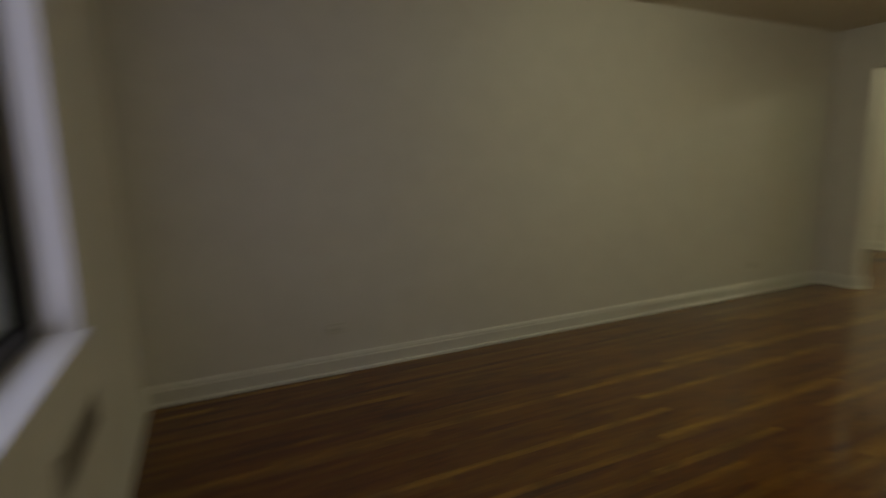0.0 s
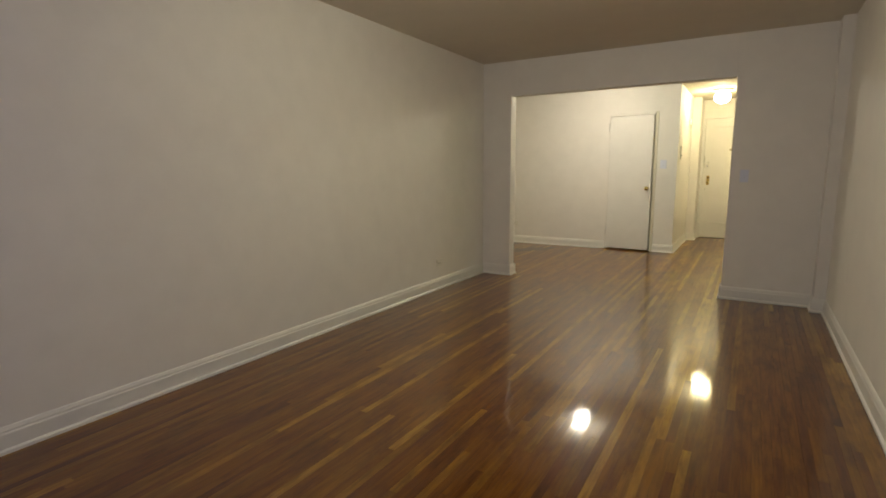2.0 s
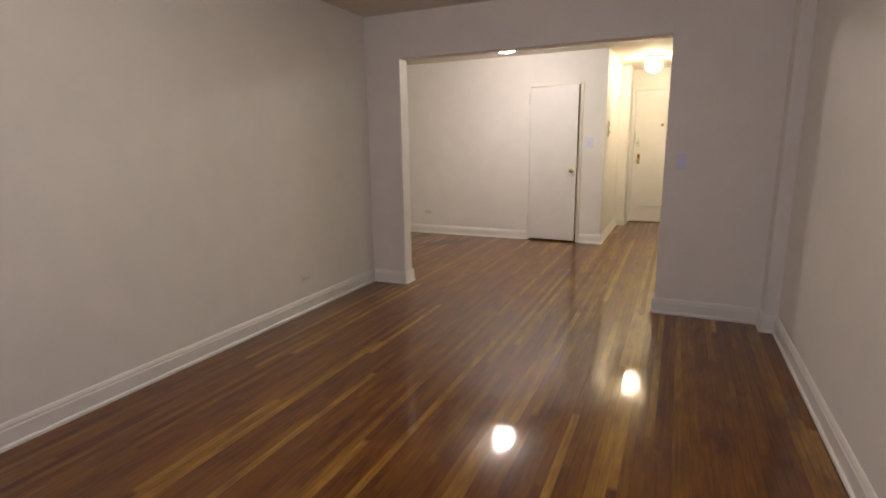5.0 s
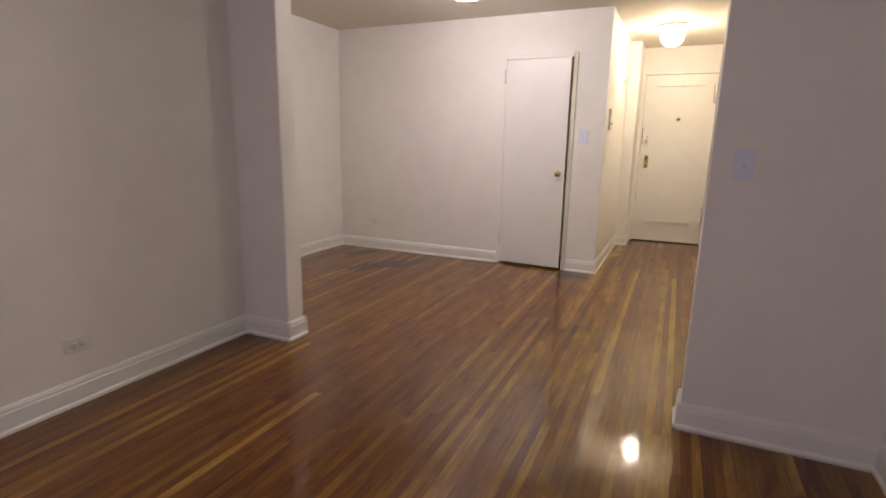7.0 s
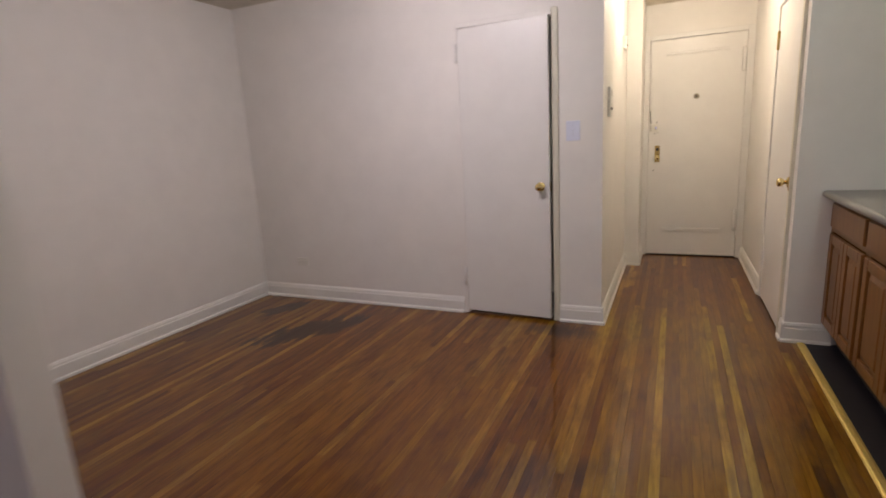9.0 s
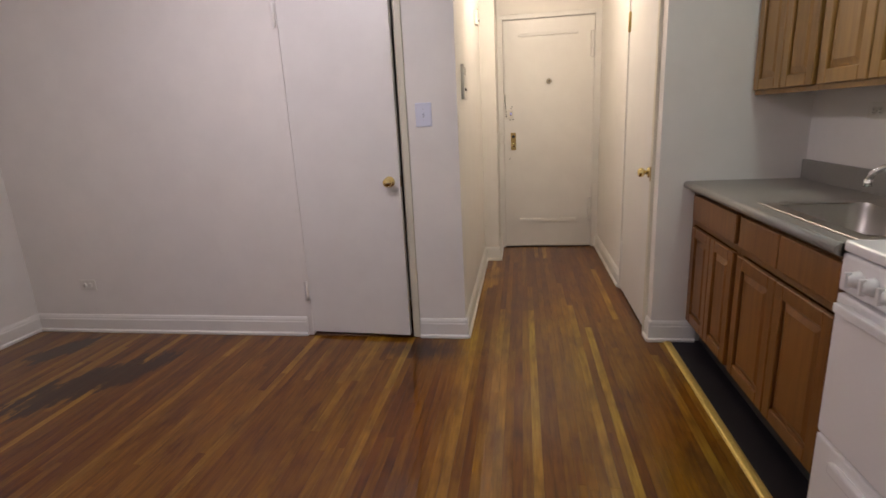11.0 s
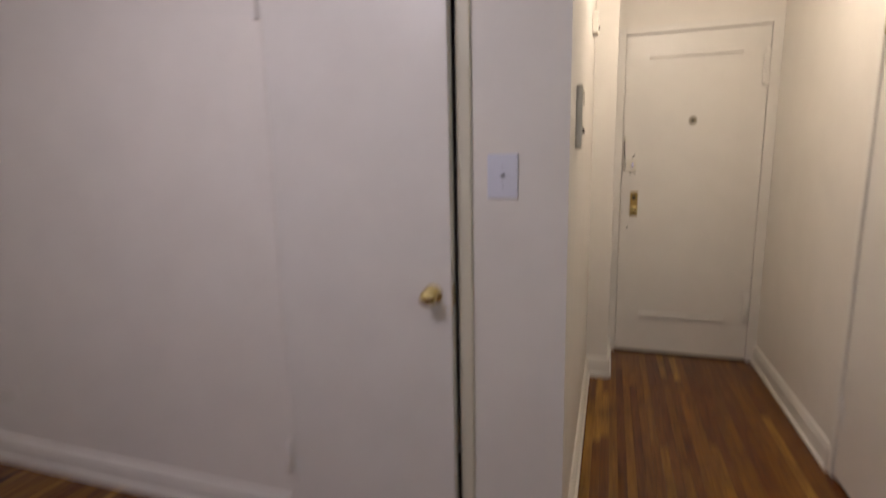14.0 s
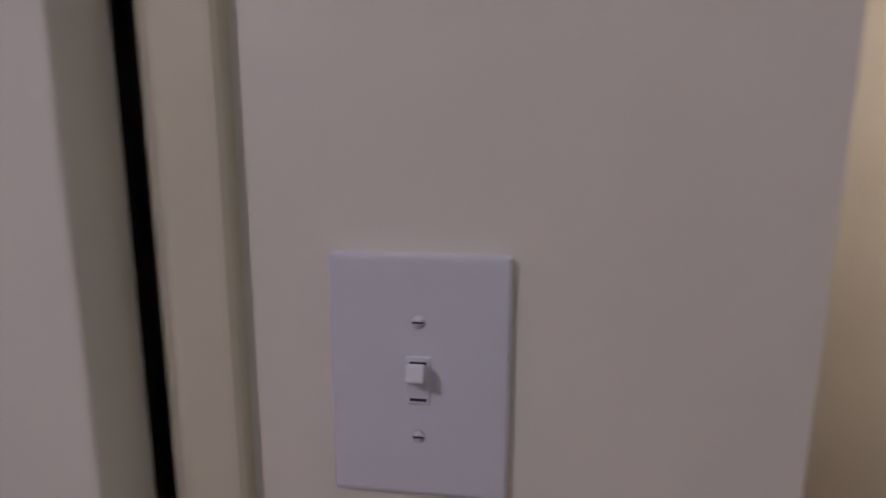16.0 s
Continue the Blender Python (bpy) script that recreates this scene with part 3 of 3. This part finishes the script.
# ---- wall plates and boxes ----
def toggle_plate(name, label, m, w=0.090, h=0.127):
    """A toggle switch plate; its own front looks along -y."""
    s = thing(name, label, "light switch", "switch plates", m)
    part("cover_plate", boxes((-w / 2, w / 2, -0.007, 0.0, -h / 2, h / 2), bevel=0.0035, seg=3), PLASTIC, s)
    part("toggle_frame", boxes((-0.0062, 0.0062, -0.0080, -0.006, -0.0125, 0.0125), bevel=0.0006), PLASTIC, s)
    for z in (-0.0100, 0.0092):
        part("slot", boxes((-0.0042, 0.0042, -0.0083, -0.0079, z - 0.0007, z + 0.0007)), SLOT, s)
    bm = boxes((-0.0045, 0.0045, -0.020, -0.004, -0.0045, 0.0045), bevel=0.0012, seg=2)
    bm.transform(Matrix.Rotation(radians(-24), 4, "X"))
    part("toggle", bm, PLASTIC, s, "white toggle lever")
    for z in (0.030, -0.030):
        sc = part("screw", lathe([(0, 0.0014), (0.0030, 0.0010), (0.0034, 0), (0, 0)], 14, Matrix.Translation((0, -0.007, z)) @ turn_to((0, -1, 0))), PLASTIC, s)
        part("slot", boxes((-0.0028, 0.0028, -0.0088, -0.0083, z - 0.0004, z + 0.0004)), SLOT, sc)
    return s


toggle_plate("light_switch", "white plastic toggle light switch beside the closet door", pose(-0.617, 10.44, 1.315))
toggle_plate("light_switch", "white plastic toggle light switch on the living room wall", pose(0.468, YM, 1.175), 0.070, 0.115)


def outlet(label, m):
    """A duplex outlet; its own front looks along -y."""
    s = thing("wall_outlet", label, "outlet", "wall outlets", m)
    part("cover_plate", boxes((-0.035, 0.035, -0.006, 0, -0.057, 0.057), bevel=0.003, seg=2), IVORY, s)
    for z in (-0.02, 0.02):
        r = part("receptacle", lathe([(0, 0.008), (0.0155, 0.008), (0.0165, 0.006), (0.0165, 0.0), (0, 0)], 20, Matrix.Translation((0, 0, z)) @ turn_to((0, -1, 0))), IVORY, s)
        for x in (-0.006, 0.006):
            part("slot", boxes((x - 0.001, x + 0.001, -0.0088, -0.0078, z - 0.004, z + 0.005)), SLOT, r)
    part("screw", lathe([(0, 0.0012), (0.003, 0), (0, 0)], 10, Matrix.Translation((0, -0.006, 0)) @ turn_to((0, -1, 0))), CHROME, s)
    return s


plain = "ivory duplex wall outlet above the baseboard"
first = outlet(plain, pose(XW, 2.755, 0.29, 0, 90, 90))
copy_thing(first, pose(XW, 6.72, 0.285, 0, 90, 90))
copy_thing(first, pose(-2.955, 10.44, 0.330, 0, 90, 0))
o4 = copy_thing(first, pose(XK, 9.95, 1.235, 0, 90, -90))
tagged(o4, "ivory duplex wall outlet above the kitchen backsplash")


def intercom():
    s = thing("intercom", "slim white apartment intercom panel on the hallway wall", "intercom", m=pose(-0.43, 10.72, 1.490, 0, 0, 90))
    part("casing", boxes((-0.055, 0.055, -0.020, 0, -0.098, 0.098), bevel=0.006, seg=2), IVORY, s)
    for i in range(5):
        part("slot", boxes((-0.035, 0.035, -0.0212, -0.0195, 0.040 + i * 0.009, 0.044 + i * 0.009)), GRIME, s)
    for i in range(3):
        part("button", boxes((-0.042 + i * 0.030, -0.022 + i * 0.030, -0.024, -0.0195, -0.050, -0.034), bevel=0.002), SLOT, s, "small dark button")


intercom()
chime = thing("door_chime", "small white wall box high on the hallway wall", "door chime", m=pose(-0.43, 11.75, 2.010, 0, 0, 90))
part("casing", boxes((-0.045, 0.045, -0.028, 0, -0.05, 0.05), bevel=0.006, seg=2), IVORY, chime)
part("sensor", lathe([(0, 0.006), (0.008, 0.005), (0.010, 0), (0, 0)], 14, Matrix.Translation((0, -0.028, -0.02)) @ turn_to((0, -1, 0))), SLOT, chime)

grille = thing("wall_grille", "dark slotted wall grille below the window", "vent", m=pose(-0.90, YS, 0.50, 0, 0, 180))
part("frame", boxes((-0.25, 0.25, -0.012, 0, -0.075, -0.060), (-0.25, 0.25, -0.012, 0, 0.060, 0.075), (-0.25, -0.235, -0.012, 0, -0.060, 0.060), (0.235, 0.25, -0.012, 0, -0.060, 0.060)), IVORY, grille)
part("backing", boxes((-0.235, 0.235, -0.003, 0, -0.060, 0.060)), SLOT, grille)
for i in range(15):
    part("slat", boxes((-0.222 + i * 0.0315, -0.210 + i * 0.0315, -0.010, -0.003, -0.060, 0.060)), GRIME, grille)


# ---- kitchen ----
def raised_door(parent, name, x, y0, y1, z0, z1, label, wood):
    """A raised-panel cabinet door facing -x, hung 20 mm proud of x."""
    s = 0.052 if min(y1 - y0, z1 - z0) > 0.2 else 0.045
    d = part(name, boxes((x - 0.020, x, y0, y0 + s, z0, z1), (x - 0.020, x, y1 - s, y1, z0, z1), (x - 0.0195, x, y0 + s, y1 - s, z0, z0 + s), (x - 0.0195, x, y0 + s, y1 - s, z1 - s, z1), bevel=0.003), wood, parent, label)
    bm = bmesh.new()
    a, b = 0.002, 0.030
    q = [(y0 + s - a, y1 - s + a, z0 + s - a, z1 - s + a, x - 0.006), (y0 + s + b * 0.3, y1 - s - b * 0.3, z0 + s + b * 0.3, z1 - s - b * 0.3, x - 0.008),
         (y0 + s + b, y1 - s - b, z0 + s + b, z1 - s - b, x - 0.017)]
    rings = [[bm.verts.new((v, c, e)) for c, e in ((l, lo), (r, lo), (r, hi), (l, hi))] for l, r, lo, hi, v in q]
    for u, w in zip(rings, rings[1:]):
        for i in range(4):
            bm.faces.new((u[i], u[(i + 1) % 4], w[(i + 1) % 4], w[i]))
    bm.faces.new(rings[-1])
    bmesh.ops.recalc_face_normals(bm, faces=bm.faces)
    part("raised_panel", bm, wood, d)
    return d


def drawer_front(parent, x, y0, y1, z0, z1):
    part("drawer_front", boxes((x - 0.020, x, y0, y1, z0, z1), bevel=0.006, seg=2), SHADED_OAK, parent)


FACE = 0.812


def base_cabinet(y0, y1, doors, drawers, label):
    c = thing("base_cabinet", label, "cabinet", "base cabinets", None)
    part("body", boxes((FACE + 0.018, XK - 0.002, y0 + 0.001, y0 + 0.017, 0.14, 0.872), (FACE + 0.018, XK - 0.002, y1 - 0.017, y1 - 0.001, 0.14, 0.872), (FACE + 0.018, XK - 0.002, y0 + 0.017, y1 - 0.017, 0.14, 0.156),
                       (XK - 0.012, XK - 0.002, y0 + 0.017, y1 - 0.017, 0.156, 0.872)), SHADED_OAK_SIDE, c)
    z0, z1 = 0.14, 0.872
    part("face_frame", boxes((FACE, FACE + 0.018, y0 + 0.001, y0 + 0.035, z0, z1), (FACE, FACE + 0.018, y1 - 0.035, y1 - 0.001, z0, z1), (FACE, FACE + 0.018, y0 + 0.035, y1 - 0.035, z0, z0 + 0.03),
                             (FACE, FACE + 0.018, y0 + 0.035, y1 - 0.035, z1 - 0.03, z1), (FACE, FACE + 0.018, y0 + 0.035, y1 - 0.035, 0.685, 0.712)), SHADED_OAK_SIDE, c)
    part("toe_kick", boxes((0.89, XK - 0.01, y0 + 0.001, y1 - 0.001, 0.0, 0.14)), SLOT, c, "black recessed toe kick")
    for a, b in doors:
        raised_door(c, "door", FACE, a, b, 0.158, 0.680, "raised-panel oak cabinet door", SHADED_OAK)
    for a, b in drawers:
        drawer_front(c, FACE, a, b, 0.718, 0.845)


base_cabinet(9.812, 10.436, ((9.836, 10.104), (10.110, 10.378)), ((9.836, 10.385),), "oak base cabinet in a shade-darkened colour with one drawer and two raised-panel doors")
base_cabinet(9.085, 9.812, ((9.110, 9.455), (9.462, 9.795)), ((9.110, 9.462), (9.469, 9.795)), "oak sink base cabinet in a shade-darkened colour with two false drawers and raised-panel doors")

top = thing("worktop", "worn grey laminate worktop with a rounded front edge", "worktop")
SX0, SX1, SY0, SY1 = 0.835, 1.245, 9.105, 9.690
part("slab", boxes((0.772, SX0, 9.083, 10.438, 0.872, 0.91), (SX1, XK - 0.002, 9.083, 10.438, 0.872, 0.91), (SX0, SX1, SY1, 10.438, 0.872, 0.91), (SX0, SX1, 9.083, SY0, 0.872, 0.91)), LAMINATE, top)
part("front_edge", tube([(0.772, 9.083, 0.891), (0.772, 10.438, 0.891)], 0.0188, 14), LAMINATE, top)
part("backsplash", boxes((XK - 0.020, XK - 0.001, 9.083, 10.438, 0.908, 1.005), bevel=0.004, seg=2), LAMINATE, top, "grey laminate backsplash")

sink = thing("sink", "brushed steel single-bowl drop-in kitchen sink", "sink")
part("rim", boxes((SX0 - 0.020, SX0 + 0.030, SY0 - 0.010, SY1 + 0.020, 0.9105, 0.917), (SX1 - 0.085, SX1 + 0.012, SY0 - 0.010, SY1 + 0.020, 0.9105, 0.917),
                  (SX0 + 0.030, SX1 - 0.085, SY0 - 0.010, SY0 + 0.030, 0.9105, 0.917), (SX0 + 0.030, SX1 - 0.085, SY1 - 0.030, SY1 + 0.020, 0.9105, 0.917), bevel=0.0025), STEEL, sink)


def bowl():
    bm = bmesh.new()
    rings = []
    for inset, z, rad in ((0.0, 0.9165, 0.06), (0.004, 0.90, 0.06), (0.014, 0.78, 0.06), (0.032, 0.756, 0.07), (0.07, 0.75, 0.06)):
        ax, bx, ay, by = SX0 + 0.026 + inset, SX1 - 0.081 - inset, SY0 + 0.026 + inset, SY1 - 0.026 - inset
        ring = []
        for cx, cy, a0 in ((bx - rad, by - rad, 0), (ax + rad, by - rad, 90), (ax + rad, ay + rad, 180), (bx - rad, ay + rad, 270)):
            for k in range(7):
                a = radians(a0 + k * 15)
                ring.append(bm.verts.new((cx + rad * math.cos(a), cy + rad * math.sin(a), z)))
        rings.append(ring)
    for u, w in zip(rings, rings[1:]):
        for i in range(len(u)):
            bm.faces.new((u[i], u[(i + 1) % len(u)], w[(i + 1) % len(u)], w[i])).smooth = True
    bm.faces.new(rings[-1])
    bmesh.ops.recalc_face_normals(bm, faces=bm.faces)
    bmesh.ops.reverse_faces(bm, faces=bm.faces)
    return bm


part("bowl", bowl(), STEEL, sink)
part("drain", lathe([(0, 0.752), (0.025, 0.752), (0.040, 0.756), (0.043, 0.7505), (0, 0.7505)], 24, Matrix.Translation((1.00, 9.40, 0))), CHROME, sink)

tap = thing("faucet", "chrome kitchen faucet with a high arched spout", "faucet", m=Matrix.Translation((1.215, 9.46, 0.917)))
part("deck_plate", boxes((-0.026, 0.026, -0.125, 0.125, 0, 0.018), bevel=0.008, seg=3), CHROME, tap)
part("spout", tube([(0, 0, 0.01), (0, 0, 0.05), (-0.004, 0.004, 0.085), (-0.022, 0.018, 0.122), (-0.055, 0.045, 0.143), (-0.090, 0.075, 0.140), (-0.112, 0.094, 0.120), (-0.118, 0.099, 0.092)], 0.0105, 14), CHROME, tap)
part("aerator", lathe([(0, -0.012), (0.012, -0.012), (0.0128, 0.012), (0, 0.012)], 16, Matrix.Translation((-0.118, 0.099, 0.086))), CHROME, tap)
for y in (-0.10, 0.10):
    part("handle", lathe([(0, 0.058), (0.017, 0.056), (0.021, 0.046), (0.018, 0.030), (0.014, 0.016), (0, 0.016)], 12, Matrix.Translation((0, y, 0))), CHROME, tap, "faceted clear chrome handle")


def upper_cabinet(y0, y1, doors, label):
    c = thing("wall_cabinet", label, "cabinet", "wall cabinets")
    z0, z1, x = 1.326, 2.090, 1.058
    part("body", boxes((x + 0.018, XK - 0.001, y0 + 0.001, y1 - 0.001, z0 + 0.012, z1)), LIT_OAK_SIDE, c)
    part("face_frame", boxes((x, x + 0.018, y0 + 0.001, y0 + 0.035, z0, z1), (x, x + 0.018, y1 - 0.035, y1 - 0.001, z0, z1), (x, x + 0.018, y0 + 0.035, y1 - 0.035, z0, z0 + 0.035), (x, x + 0.018, y0 + 0.035, y1 - 0.035, z1 - 0.035, z1)), LIT_OAK_SIDE, c)
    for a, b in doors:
        raised_door(c, "door", x, a, b, z0 + 0.022, z1 - 0.02, "raised-panel oak cabinet door", LIT_OAK)


upper_cabinet(9.870, 10.436, ((9.888, 10.146), (10.154, 10.415)), "oak wall cabinet in a lighter lamplit colour with two narrow raised-panel doors")
upper_cabinet(9.085, 9.870, ((9.108, 9.546), (9.554, 9.852)), "oak wall cabinet in a lighter lamplit colour with two wide raised-panel doors")


def stove():
    s = thing("stove", "white enamel gas stove with front knobs", "stove")
    y0, y1, xf = 8.318, 9.076, 0.802
    part("body", boxes((xf, XK - 0.012, y0, y1, 0.05, 0.895)), ENAMEL, s)
    part("cooktop", boxes((xf - 0.030, XK - 0.012, y0 - 0.002, y1 + 0.002, 0.890, 0.922), bevel=0.010, seg=3), ENAMEL, s, "white enamel cooktop")
    cp = part("control_panel", boxes((xf - 0.030, xf, y0, y1, 0.783, 0.886), bevel=0.008, seg=2), ENAMEL, s)
    for y in (8.995, 8.936, 8.868, 8.50, 8.44):
        k = part("knob", lathe([(0, 0.030), (0.012, 0.030), (0.018, 0.024), (0.023, 0.006), (0.024, 0), (0, 0)], 24, Matrix.Translation((xf - 0.030, y, 0.833)) @ turn_to((-1, 0, 0))), ENAMEL, cp, "white plastic burner knob")
        part("grip", boxes((xf - 0.066, xf - 0.050, y - 0.006, y + 0.006, 0.811, 0.855), bevel=0.003, seg=2), ENAMEL, cp)
    od = part("oven_door", boxes((xf - 0.032, xf, y0 + 0.003, y1 - 0.003, 0.345, 0.775), bevel=0.008, seg=2), ENAMEL, s, "white enamel oven door")
    part("handle", boxes((xf - 0.066, xf - 0.046, y0 + 0.05, y1 - 0.05, 0.735, 0.762), (xf - 0.05, xf - 0.030, y0 + 0.06, y0 + 0.09, 0.738, 0.758), (xf - 0.05, xf - 0.030, y1 - 0.09, y1 - 0.06, 0.738, 0.758), bevel=0.005, seg=2), ENAMEL, od, "white oven handle")
    dr = part("broiler_drawer", boxes((xf - 0.032, xf, y0 + 0.003, y1 - 0.003, 0.085, 0.338), bevel=0.008, seg=2), ENAMEL, s, "white enamel lower drawer")
    part("handle", boxes((xf - 0.050, xf - 0.030, y0 + 0.10, y1 - 0.10, 0.270, 0.305), bevel=0.007, seg=2), ENAMEL, dr)
    for x in (0.92, 1.18):
        for y in (8.508, 8.878):
            b = part("burner", lathe([(0, 0.930), (0.035, 0.930), (0.042, 0.926), (0.085, 0.9225), (0.095, 0.9225), (0, 0.9225)], 24, Matrix.Translation((x, y, 0))), IRON, s, "black gas burner")
            g = []
            for a in range(4):
                c, d = math.cos(radians(45 + 90 * a)), math.sin(radians(45 + 90 * a))
                bm = tube([(x + 0.025 * c, y + 0.025 * d, 0.946), (x + 0.125 * c, y + 0.125 * d, 0.946), (x + 0.135 * c, y + 0.135 * d, 0.9225)], 0.006, 8)
                part("grate_bar", bm, IRON, b)
    for x in (0.81, 1.27):
        for y in (y0 + 0.05, y1 - 0.05):
            part("foot", lathe([(0, 0), (0.018, 0), (0.014, 0.05), (0, 0.05)], 12, Matrix.Translation((x, y, 0.004))), IRON, s)


stove()

# ---- floors ----
structure("kitchen_floor", boxes((0.735, XK, YN, YC, -0.03, 0.003)), VINYL, "black vinyl kitchen floor")
structure("threshold_strip", prism([(0, 0), (0.042, 0), (0.040, 0.005), (0.030, 0.008), (0.012, 0.008), (0.002, 0.005)], (0.695, YN, 0), (0.695, YC, 0), (1, 0, 0)), BRASS_STRIP, "worn brass threshold strip between wood and vinyl floors")
floor = structure("floor", boxes((-3.52, 1.52, 1.42, 12.81, -0.12, -0.0135)), SUB, "old varnished strip oak floor with dark water stains")

BW, GAP = 0.038, 0.0005
unit = boxes((-BW / 2 + GAP / 2, BW / 2 - GAP / 2, 0, 1, -0.013, 0))
bottom = [f for f in unit.faces if f.normal.z < -0.5]
bmesh.ops.delete(unit, geom=bottom, context="FACES")
board_mesh = bpy.data.meshes.new("floor_board")
unit.to_mesh(board_mesh)
unit.free()
board_mesh.materials.append(FLOOR)


def spans(x):
    """Where a row of boards at x lies, from y to y."""
    if x < XW:
        return [(YN, YC)]
    if x < OX0:
        return [(YS, YM), (YN, YC)]
    if x < XH:
        return [(YS, 10.50)]
    if x < OX1:
        return [(YS, YE + 0.03)]
    if x < XE:
        return [(YS, YM), (YN, YE + 0.03)]
    if x < 0.70:
        return [(YS, YM), (YN, YC)]
    return [(YS, YM)]


rng = random.Random(7)
verts, faces, singles = [], [], 0
for row in range(126):
    x = -3.40 + BW * (row + 0.5)
    if x > 1.34:
        break
    for a, b in spans(x):
        y = a - rng.uniform(0, 0.6)
        while y < b:
            e = min(b, y + rng.choice((0.5, 0.8, 1.1, 1.4, 1.8, 2.2, 2.6, 3.0)))
            if b - e < 0.2:
                e = b
            s = max(a, y)
            dz, tilt = rng.uniform(-0.0004, -0.0001), rng.uniform(-0.00018, 0.00018)
            if e - s > 0.02:
                if -1.10 < x < 0.72 and 3.4 < s < 11.5 and singles < 300:
                    ob = new("board", board_mesh)
                    ob.location, ob.scale, ob.parent = (x, s, dz), (1, e - s - GAP, 1), floor
                    ob.rotation_euler = (0, -2 * tilt / BW, 0)
                    singles += 1
                else:
                    k = len(verts)
                    x0, x1, y0, y1 = x - BW / 2 + GAP / 2, x + BW / 2 - GAP / 2, s, e - GAP
                    verts += [(x0, y0, -0.013), (x1, y0, -0.013), (x1, y1, -0.013), (x0, y1, -0.013), (x0, y0, dz - tilt), (x1, y0, dz + tilt), (x1, y1, dz + tilt), (x0, y1, dz - tilt)]
                    faces += [(k + 4, k + 5, k + 6, k + 7), (k, k + 1, k + 5, k + 4), (k + 1, k + 2, k + 6, k + 5), (k + 2, k + 3, k + 7, k + 6), (k + 3, k, k + 4, k + 7)]
            y = e
far = bpy.data.meshes.new("floor_boards")
far.from_pydata(verts, [], faces)
far.materials.append(FLOOR)
ob = new("floor_boards", far)
ob.parent = floor
tagged(ob, kind="stuff")
